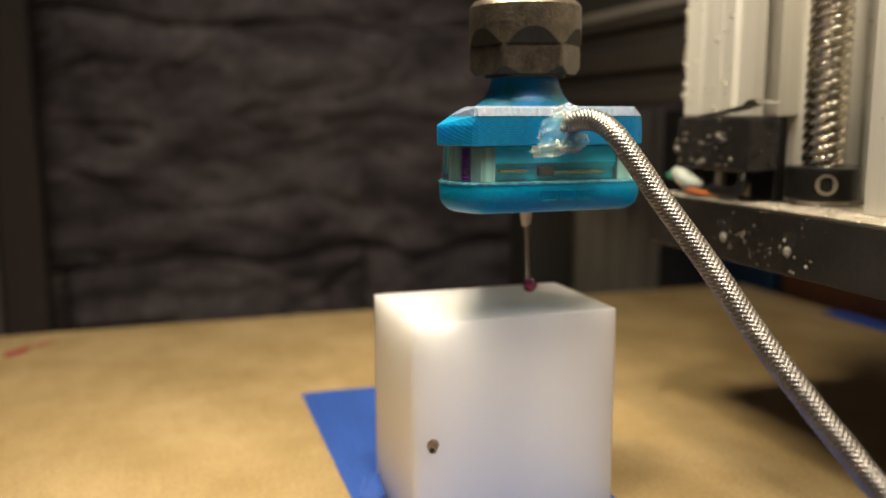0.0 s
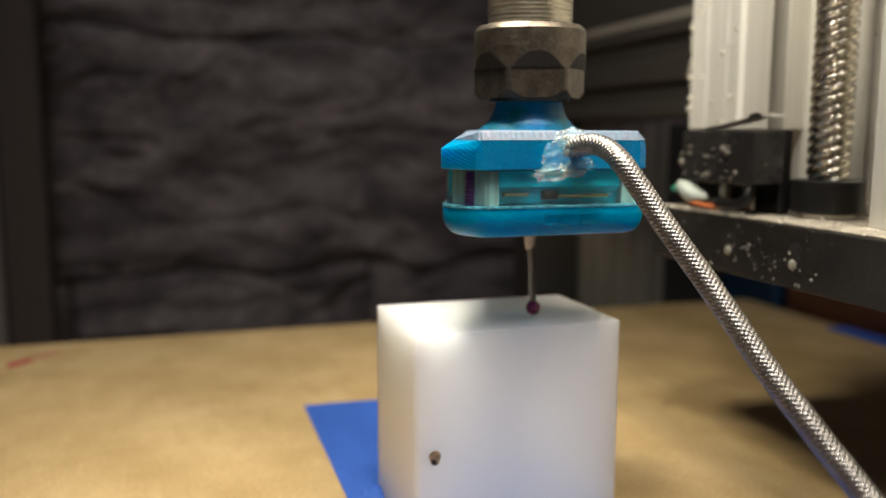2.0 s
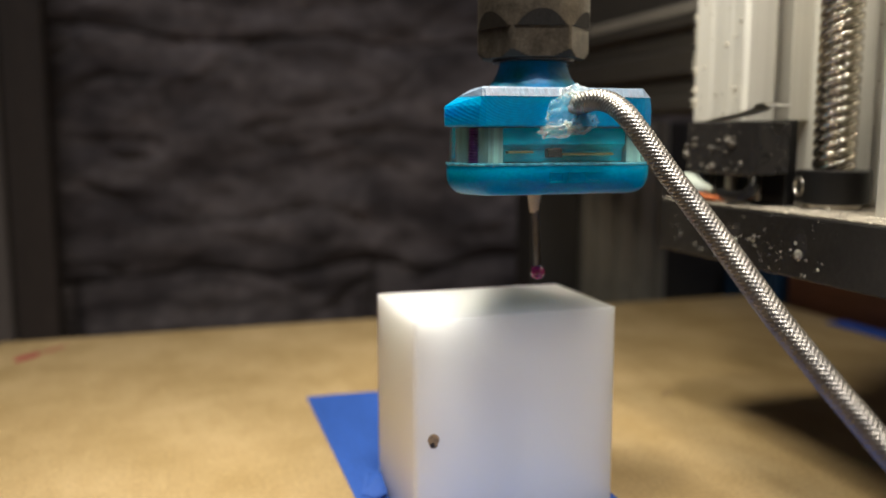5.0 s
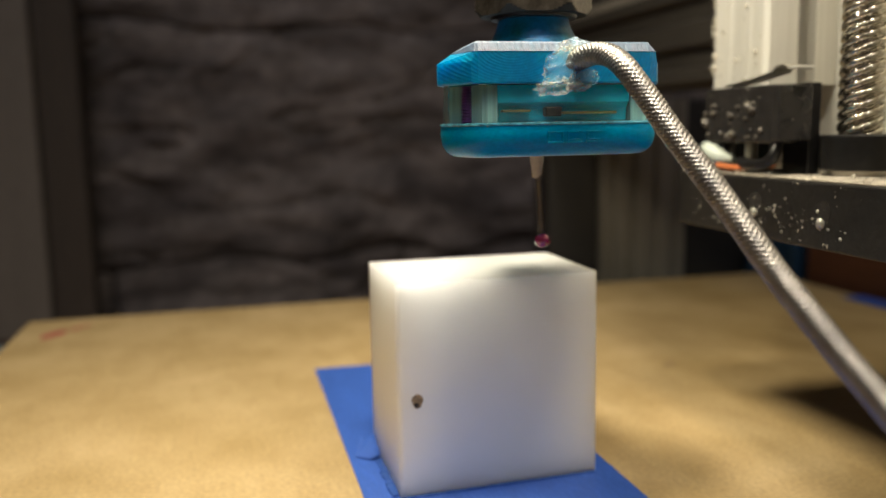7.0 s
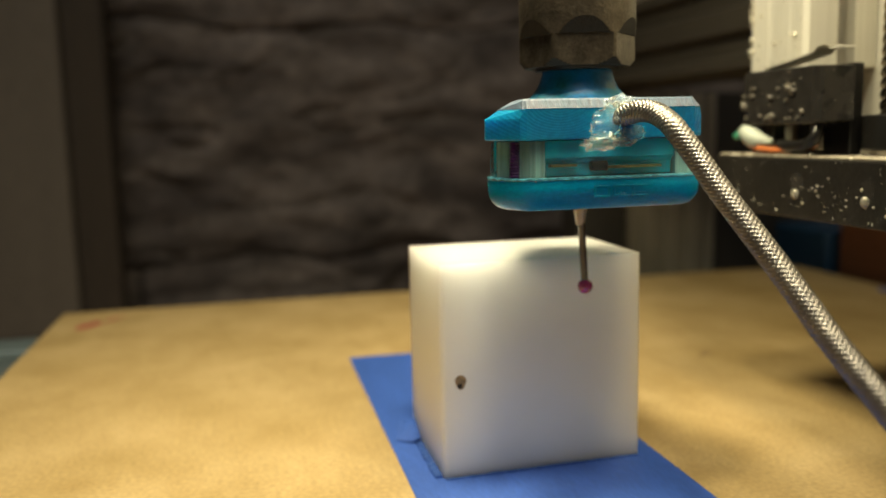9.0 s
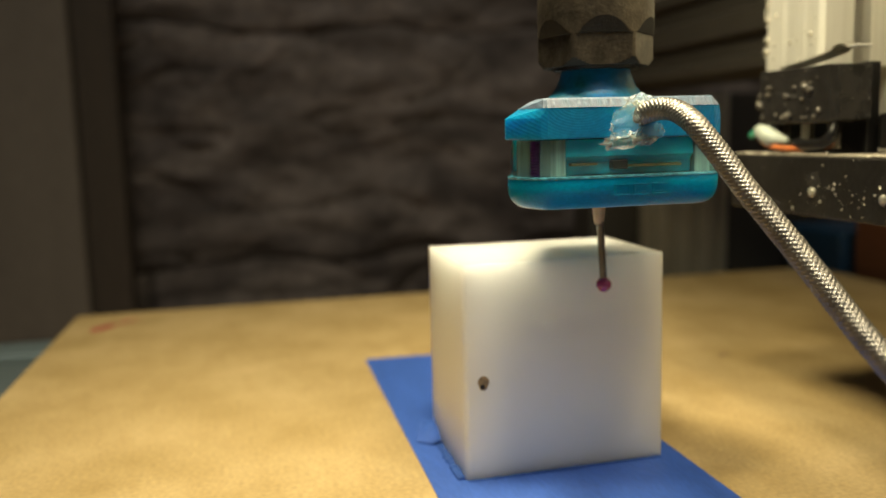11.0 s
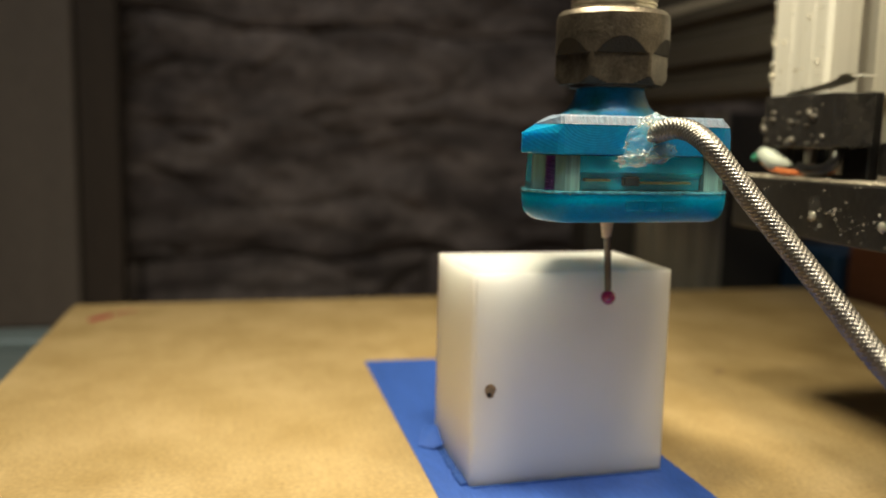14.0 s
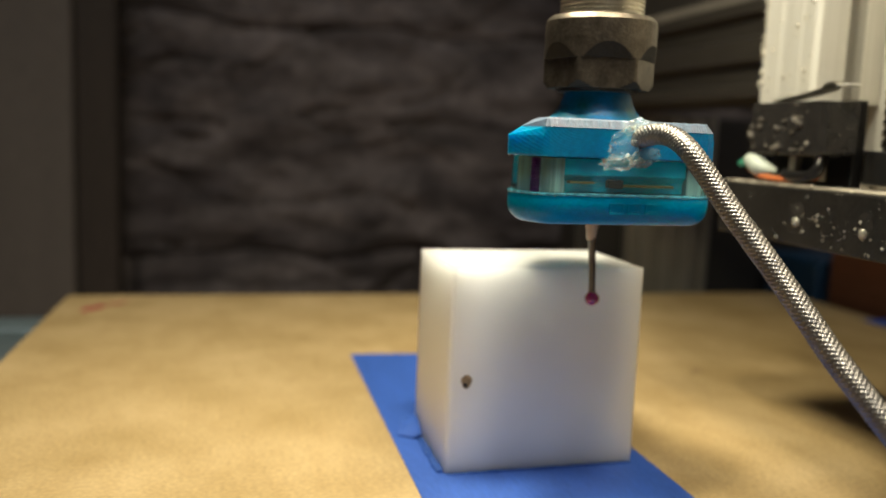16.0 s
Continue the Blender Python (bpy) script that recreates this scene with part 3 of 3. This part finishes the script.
def soft_ring(z, inset):
    """The base's outline with rounded corners, drawn in by an inset."""
    ring = []
    n = len(SOFT)
    for k in range(n):
        a, b, c = (Vector(SOFT[(k + d) % n]) for d in (-1, 0, 1))
        back, ahead = (a - b).normalized(), (c - b).normalized()
        reach = min(3.4, 0.48 * (a - b).length, 0.48 * (c - b).length)
        p, q = b + back * reach, b + ahead * reach
        for i in range(6):
            t = i / 5
            m = p * (1 - t) ** 2 + b * 2 * t * (1 - t) + q * t * t
            d = ((b - p) * (1 - t) + (q - b) * t).normalized()
            ring.append((m.x - d.y * inset, m.y + d.x * inset, z))
    return ring


def creased(bm, angle=0.5):
    """Smooth faces with the sharp edges kept."""
    for f in bm.faces:
        f.smooth = True
    for e in bm.edges:
        if len(e.link_faces) == 2 and e.calc_face_angle(0) > angle:
            e.smooth = False
    return bm


def spindle():
    root = thing("spindle", "steel spindle shaft with a worn collet nut", "spindle")
    prof = []
    z = 83.0
    while z < 92:
        prof += [(7.08, z), (7.35, z + 0.22), (7.35, z + 0.44), (7.08, z + 0.6)]
        z += 0.7
    prof += [(7.3, 92), (7.3, 135)]
    part("shaft", lathe(prof, AX, AY, 64), STEEL, root, "threaded steel shaft")
    part("collet_nut", collet_nut(), NUT, root, "worn dark steel collet nut").data.materials.append(SHADE_BLACK)
    part("collet_face", lathe([(5.0, 70.7), (7.0, 70.8), (7.2, 71.6)], AX, AY, 48), COLLAR, root)
    return root


def collet_nut():
    """Round above, six flats below that run out in arcs."""
    seg, facing = 288, radians(270 - 14)
    rings = []
    zs = [71.3, 71.5, 71.8, 72.1, 72.4, 72.8, 74.2, 75.6, 76.2] + [76.25 + 0.1 * k for k in range(28)] + [79.6, 81.5, 82.6, 83.2, 83.5]
    for z in zs:
        ring = []
        for i in range(seg):
            a = 6.28319 * i / seg
            d = (a - facing + radians(30)) % radians(60) - radians(30)
            r = 9.65
            flat = 8.5 / math.cos(d)
            if z < 78.9 and flat < r:
                # The cutter's run-out leaves a sloping hollow over each flat.
                k = max(0.0, z - 76.22)
                r = min(r, flat + (0.22 if k > 0 else 0) + 0.36 * k)
            if z > 82.5:
                r -= 0.7 * (z - 82.5) ** 1.5
            if z < 72.4:
                r = min(r, 8.75 + (z - 71.3) * 0.8)
            ring.append((AX + r * math.cos(a), AY + r * math.sin(a), z))
        rings.append(ring)
    rings.append([(AX + 7.3 * math.cos(6.28319 * i / seg), AY + 7.3 * math.sin(6.28319 * i / seg), 83.55) for i in range(seg)])
    bm = loft(rings, smooth=True)
    for e in bm.edges:
        if len(e.link_faces) == 2 and e.calc_face_angle(0) > 0.5:
            e.smooth = False
    # Shade put into the colour: downward faces of the hollows and foot go black.
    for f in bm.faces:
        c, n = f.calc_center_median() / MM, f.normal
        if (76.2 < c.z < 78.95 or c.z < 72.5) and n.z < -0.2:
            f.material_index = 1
    return bm


def probe():
    root = thing("touch_probe", "blue and clear resin touch probe with braided cable and ruby stylus", "touch probe")
    x0, x1, y0 = 9.6, 37.0, -22.4
    upper = part("upper_housing", loft([cap_ring(z, i, c) for z, i, c in ((59.7, 0.25, 0), (59.9, 0.0, 0), (62.9, 0.0, 0.0), (64.3, 0.05, 2.1), (64.32, 0.1, 2.15))]), RESIN, root, "blue printed resin cap")
    part("top_face", loft([cap_ring(z, i, c) for z, i, c in ((64.33, 0.0, 2.1), (65.5, 0.75, 3.4), (65.8, 1.3, 3.7), (65.85, 3.6, 3.9))]), FROST, upper, "frosted top with print lines")
    part("neck", lathe([(9.6, 65.6), (8.7, 66.0), (7.7, 66.8), (6.8, 67.9), (6.2, 69.2), (5.8, 70.5), (5.8, 71.3), (5, 74)], AX, AY, 40), NECK, root, "deep blue flared shank with green tint")
    mid = part("middle_housing", loft([plan_ring(z, i) for z, i in ((53.9, 0.8), (56, 0.8), (59.68, 1.0))]), CLEAR, root, "clear resin ring")
    mid.visible_shadow = False
    part("core", loft([[(12.6, -22.4 + i, z), (33.6, -22.4 + i, z), (30, 5, z), (17, 5, z)] for z, i in ((54.2, 2.8), (56.0, 2.6), (56.6, 2.0), (57.0, 1.4), (59.5, 1.5))]), CORE, mid, "cyan inner block")
    part("circuit_board", joined(block(13.4, 17.6, -21.2, -18.4, 55.6, 55.95), block(22.4, 31.5, -21.2, -18.4, 55.2, 55.6)), BOARD, mid, "thin circuit board")
    part("chip", block(20.0, 22.6, -21.3, -19.6, 54.9, 56.3, 0.2), COLLAR, mid, "dark chip")
    part("post", loft([[(x, y, z) for x, y in ((10.2, -20.8), (12.5, -21.1), (12.5, -14), (7.6, -14), (7.1, -15.2))] for z in (54.1, 59.5)]), PALE, mid, "pale clear post")
    part("post", loft([[(x, y, z) for x, y in ((36.4, -21.1), (33.8, -21.1), (33.8, -15), (39.4, -15), (39.4, -16.0))] for z in (54.1, 59.5)]), PALE, mid, "pale clear post")
    part("screw", screw_thread_at(8.7, -18.8, 0.95, 54.1, 59.6), PURPLE, mid, "purple screw")
    part("sleeve", lathe([(0.35, 54.1), (0.35, 59.6)], 12.6, -20.2, 12), CLEAR, mid)
    lower = part("lower_housing", creased(loft([soft_ring(z, i) for z, i in ((48.9, 6.0), (48.92, 3.2), (49.05, 2.2), (49.35, 1.4), (49.9, 0.75), (50.5, 0.35), (51.2, 0.12), (52.2, 0.0), (53.6, 0.0), (53.9, 0.25))]), 0.9), LOWER, root, "teal printed resin base")
    part("seam", loft([soft_ring(z, i) for z, i in ((53.62, 0.0), (53.75, -0.12), (53.98, -0.08), (54.08, 0.5))]), SEAM, lower, "pale resin seam")
    rng = random.Random(3)
    for k in range(13):
        h = rng.uniform(0, 0.4)
        x = x0 + 1 + (x1 - x0 - 2) * (k + rng.uniform(-0.6, 0.6)) / 12
        part("resin_drip", lathe([(0.08, 53.5 - h), (0.22, 53.6 - h * 0.6), (0.15 + 0.4 * h, 53.9), (0.1, 54.05)], x, y0 + 0.35, 8), CHIP, lower)
    # Raised lettering on the base.
    for k, shape in enumerate(("D", "C", "C")):
        x, w = 19.9 + 3.1 * k, 2.5
        bars = [(0, w, 0, 0.3), (0, w, 1.5, 1.8), (0, 0.3, 0.3, 1.5)]
        bars += [(w - 0.3, w, 0.3, 1.5)] if shape == "D" else [(0.6, w - 0.4, 0.45, 0.6)]
        part("lettering", joined(*[block(x + a, x + b, y0 - 0.09, y0 + 1.2, 50.9 + c, 50.9 + d, 0.05, 1) for a, b, c, d in bars]), LOWER, lower, "raised worn lettering")
    # Stylus.
    lean = ((25.35 - 24.5) / -14, 0.0)
    sx = 24.5
    sty = part("stylus", lathe([(0.75, 45.2), (0.62, 44.4), (0.62, 34.6)], sx + 0.15, AY - 0.3, 20, lean=lean), ROD, root, "dark stylus rod")
    part("stylus_holder", lathe([(1.25, 49.0), (1.15, 47.6), (0.8, 44.9), (0.7, 44.8)], sx, AY - 0.2, 24), BRASS, sty, "pale tapered holder")
    part("ruby_ball", lathe([(1.33 * math.sin(3.14159 * k / 16) + 0.004, 34.1 - 1.33 * math.cos(3.14159 * k / 16)) for k in range(17)], 25.3, AY - 0.4, 32), RUBY, sty, "ruby tip ball")
    glue(root)
    return root, cable(root)


def screw_thread_at(x, y, r, z0, z1):
    prof = []
    z = z0
    while z < z1 - 0.4:
        prof += [(r * 0.8, z), (r, z + 0.15), (r, z + 0.25), (r * 0.8, z + 0.4)]
        z += 0.45
    return lathe(prof, x, y, 20)


def glue(root):
    """Torn, wrinkled lumps of glue that hold the cable."""
    lumps = (((22.4, -22.5, 62.2), (2.7, 1.0, 2.3), 0.5, 0.6), ((23.6, -21.9, 64.6), (2.6, 1.5, 1.4), 0.3, 0.3), ((21.8, -22.2, 59.4), (3.4, 0.7, 1.2), 0.2, 0.5), ((25.4, -22.2, 60.0), (2.3, 1.0, 1.3), 0.2, 0.6))
    for k, (c, size, shear, tilt) in enumerate(lumps):
        bm = bmesh.new()
        bmesh.ops.create_icosphere(bm, subdivisions=5, radius=1)
        for v in bm.verts:
            q = v.co * 1.9 + Vector((4 + 3 * k, 1, 7))
            n = 1 + 0.42 * noise.fractal(q, 0.7, 2.2, 5) + 0.16 * (0.5 - abs(noise.noise(q * 2.6)))
            v.co = Vector((c[0] + v.co.x * size[0] * n + v.co.z * shear, c[1] + v.co.y * size[1] * n, c[2] + v.co.z * size[2] * n + v.co.x * tilt))
        part("glue_blob", finish(bm, True), GLUE, root, "clear messy hot glue").visible_shadow = False


CABLE = [(23.3, -19.5, 62.4), (24.7, -23.0, 63.2), (25.8, -25.7, 63.7), (26.7, -28.3, 63.3), (27.1, -30.9, 62.2), (27.2, -33.6, 60.7), (28.6, -37.1, 56.7), (29.8, -40.4, 52.9), (31.1, -43.8, 49.2), (32.3, -47.1, 45.7), (33.35, -50.3, 42.3), (34.25, -53.4, 39.1), (35.1, -56.4, 36.0), (35.95, -59.6, 33.1), (36.8, -62.8, 30.3), (37.65, -65.8, 27.6), (38.5, -68.8, 25.1), (39.2, -71.8, 22.7), (40.5, -77, 19.2), (43.5, -85, 15.5), (50, -96, 12), (60, -108, 10)]


PIVOT = (20.0, -22.0, 62.0)


def cable(root):
    path = [q - Vector(PIVOT) for q in spline(CABLE, 18)]
    core = part("cable", tube(path, 1.35, 20), SHEATH, root, "braided steel sleeved cable")
    core.location = Vector(PIVOT) * MM
    fr = frames_along(path)
    length = [0.0]
    for a, b in zip(path, path[1:]):
        length.append(length[-1] + (b - a).length)
    # Plaited strands: each crossing shows a short rounded float, leaning left and right by turns.
    pairs, pitch, seg = 10, 0.72, 130
    steps = int(length[-1] / 0.097)
    rings = []
    for k in range(steps + 1):
        s = length[-1] * k / steps
        i = min(range_find(length, s), len(fr) - 2)
        f = (s - length[i]) / max(1e-9, length[i + 1] - length[i])
        p = fr[i][0].lerp(fr[i + 1][0], f)
        side, up = fr[i][2].lerp(fr[i + 1][2], f), fr[i][3].lerp(fr[i + 1][3], f)
        ring = []
        for c in range(seg):
            ang = 6.28319 * c / seg
            u, v = pairs * c / seg, s / pitch
            a, b = u + v, u - v
            even = (math.floor(a) + math.floor(b)) % 2 == 0
            a, b = 2 * (a % 1.0) - 1, 2 * (b % 1.0) - 1
            if even:
                a, b = b, a
            bump = math.sqrt(max(0.0, 1 - b * b)) * (1 - 0.65 * a * a)
            rr = 1.52 + 0.17 * bump
            ring.append(p + side * math.cos(ang) * rr + up * math.sin(ang) * rr)
        rings.append(ring)
    bms = loft(rings, smooth=True)
    tagged(part("braid", bms, BRAID, core, "silvery woven metal braid"), kind="stuff")
    return core


def range_find(values, s):
    lo, hi = 0, len(values) - 1
    while lo < hi:
        m = (lo + hi + 1) // 2
        if values[m] <= s:
            lo = m
        else:
            hi = m - 1
    return lo


# ---- on the bed ----
def workpiece():
    root = thing("plastic_block", "white plastic test block stuck down with blue tape", "block")
    bm = bmesh.new()
    bmesh.ops.create_cube(bm, size=1)
    for v in bm.verts:
        v.co = Vector((19.1 + v.co.x * 38.2, 12.7 + v.co.y * 25.4, 19.51 + v.co.z * 38.58))
    # The block was sawn a little out of square.
    for v in bm.verts:
        if v.co.x < 1 and v.co.y < 1:
            v.co.y -= 1.4
            v.co.x += 0.2
    round_edges = [e for e in bm.edges if all(v.co.x < 1 and v.co.y < 1 for v in e.verts)]
    bmesh.ops.bevel(bm, geom=round_edges, offset=1.0, segments=6, affect="EDGES", profile=0.5)
    sharp = [e for e in bm.edges if e.calc_face_angle(0) > 0.8]
    bmesh.ops.bevel(bm, geom=sharp, offset=0.2, segments=2, affect="EDGES", profile=0.5)
    for f in bm.faces:
        f.smooth = False
    part("body", finish(bm), NYLON, root)
    pts = [(1.0 * math.cos(a) * (1 + 0.12 * math.sin(3 * a)), 1.3 * math.sin(a)) for a in [6.28319 * k / 24 for k in range(24)]]
    part("drill_mark", loft([[(3.65 + x * s, y, 17.75 + z * s) for x, z in pts] for y, s in ((-0.9, 1.0), (-1.33, 1.0), (-1.35, 0.9))]), HOLE, root, "brown grime-filled drill mark")
    # Shade at the lower edge of the mark, put in as a dark patch.
    part("drill_mark_shade", loft([[(3.45 + x * 0.45, y, 17.1 + z * 0.34) for x, z in pts] for y in (-1.2, -1.40)]), HOLE_D, root, "dark patch for the shade low in the drill mark")


def tape():
    def strip(z, x0, x1, y0, y1, seed, amp=0.25):
        bm = bmesh.new()
        nx, ny = 24, 60
        rows = []
        for j in range(ny + 1):
            row = []
            for i in range(nx + 1):
                u, v = i / nx, j / ny
                x, y = x0 + (x1 - x0) * u, y0 + (y1 - y0) * v
                lift = amp * max(0, noise.noise(Vector((x / 9, y / 14, seed)))) * min(1, max(0, abs(x - 19) / 12 - 1))
                if j == ny:
                    y += 1.4 * math.sin(u * 3.2) - 5.0 * u + 0.3 * noise.noise(Vector((x / 2, seed, 1)))
                row.append(bm.verts.new((x, y, z + lift)))
            rows.append(row)
        for a, b in zip(rows, rows[1:]):
            for i in range(nx):
                bm.faces.new((a[i], a[i + 1], b[i + 1], b[i]))
        geom = bmesh.ops.extrude_face_region(bm, geom=bm.faces[:])["geom"]
        bmesh.ops.translate(bm, vec=(0, 0, 0.13), verts=[g for g in geom if isinstance(g, bmesh.types.BMVert)])
        return finish(bm)
    root = thing("masking_tape", "blue masking tape strip stuck on the mdf under the block", "tape")
    part("strip", strip(0.05, -6.0, 42.2, -120, 86.5, 3.0), TAPE, root)
    # Rough tape left round the foot of the block.
    rng = random.Random(5)

    def ragged(p0, p1, out, n, high):
        ring = []
        for k in range(n + 1):
            q = Vector(p0).lerp(Vector(p1), k / n)
            ring.append((q, rng.uniform(0.2, 1.0)))
        o = Vector(out)
        rings = [[q + o * (-0.6), q + o * (0.5 + w), q + o * (0.4 + w) + Vector((0, 0, 0.1 + 0.25 * w * high)), q + o * (-0.6) + Vector((0, 0, 0.15 + 0.4 * w * high))] for q, w in ring]
        return loft([[tuple(v) for v in r] for r in rings])
    part("ragged_edge", ragged((0.1, -0.4, 0.2), (0, 25, 0.2), (-1, 0, 0), 22, 1.4), TAPE_EDGE, root, "torn tape edge")
    part("ragged_edge", ragged((0.6, -1.4, 0.2), (38, 0.0, 0.2), (0, -0.5, 0), 30, 0.4), TAPE_EDGE, root, "torn tape edge")
    fold = [(-4.6, 20.2, 0.3), (-2.4, 25.6, 2.4), (-0.1, 23.0, 3.4), (-0.1, 17, 1.4), (-2.0, 17.6, 0.4)]
    part("fold", loft([[(x, y, z + dz) for x, y, z in fold] for dz in (0, 0.15)]), TAPE, root, "lifted tape fold")


room()
post()
tagged(part("workbench_top", block(-600, 800, -500, 440, -95, -66, 3), BENCH), "red-brown wooden workbench top under the machine", "workbench")
bed()
frame_parts()
axis_root, screw_root = z_axis()
spindle_root = spindle()
probe_root, cable_root = probe()
workpiece()
tape()
stone_wall()


# Drive of the machine in millimetres: seconds, across, along the gantry, up
DRIVE = [
    (0, -0.34, 13.99, 8.18),
    (0.5, -0.49, 13.72, 7.52),
    (1, -0.43, 13.71, 6.56),
    (1.5, -0.43, 13.76, 5.91),
    (2, -0.32, 13.86, 6.11),
    (2.5, -0.33, 13.91, 6.54),
    (3, -0.42, 13.79, 5.94),
    (3.5, -0.43, 13.72, 6.05),
    (4, -0.40, 14.02, 8.23),
    (6.3, -0.52, 2.08, 11.71),
    (6.5, -0.26, 1.31, 11.78),
    (7, -0.27, -0.66, 11.80),
    (7.5, -0.31, -0.89, 10.98),
    (8, -0.35, -0.71, 7.46),
    (8.5, -0.20, -0.34, 2.83),
    (9, -0.03, 0.35, 0.19),
    (11.5, -0.26, 2.58, 0.10),
    (12, -0.37, 3.22, 0.06),
    (12.5, -0.30, 4.46, 0.01),
    (13, -0.54, 4.15, 0.07),
    (13.5, -0.32, 3.78, 0.04),
    (14, -0.25, 4.06, 0.10),
    (14.5, -0.38, 4.55, 0.04),
    (15, -0.33, 3.02, 0.05),
    (15.5, -0.39, 0.21, 0.03),
    (16, 0.00, -0.00, 0.00),
]


def motions():
    walk(axis_root, [(t, pose(x * MM, y * MM, 0)) for t, x, y, z in DRIVE])
    walk(spindle_root, [(t, pose(x * MM, y * MM, z * MM)) for t, x, y, z in DRIVE])
    walk(probe_root, [(t, pose(x * MM, y * MM, z * MM)) for t, x, y, z in DRIVE])
    # The cable sways a little on its glued end.
    sway = [(0, 0, 0, 0.7), (2.5, 0, 0, 1.0), (4.2, 0, -0.4, 1.4), (6.3, 0, 0.2, -0.1), (7.5, 0, 0.1, 0.2), (9, 0, 0.3, 1.1), (11.5, -0.5, -1.3, 1.7), (12.5, -1, -2.2, 2.1), (15, -1, -2.2, 1.9), (16, -1, -0.8, 0.7)]
    walk(cable_root, [(t, pose(*[v * MM for v in PIVOT], rx, ry, rz)) for t, rx, ry, rz in sway])
    times, heights = [r[0] for r in DRIVE], [r[3] for r in DRIVE]
    # The screw has a lead of 8 mm: 45 degrees for each millimetre of height.
    walk(screw_root, [(k * 0.1, pose(86.2 * MM, -8.4 * MM, 56.2 * MM, 0, 0, (8.2 - float(np.interp(k * 0.1, times, heights))) * 45)) for k in range(161)])


motions()
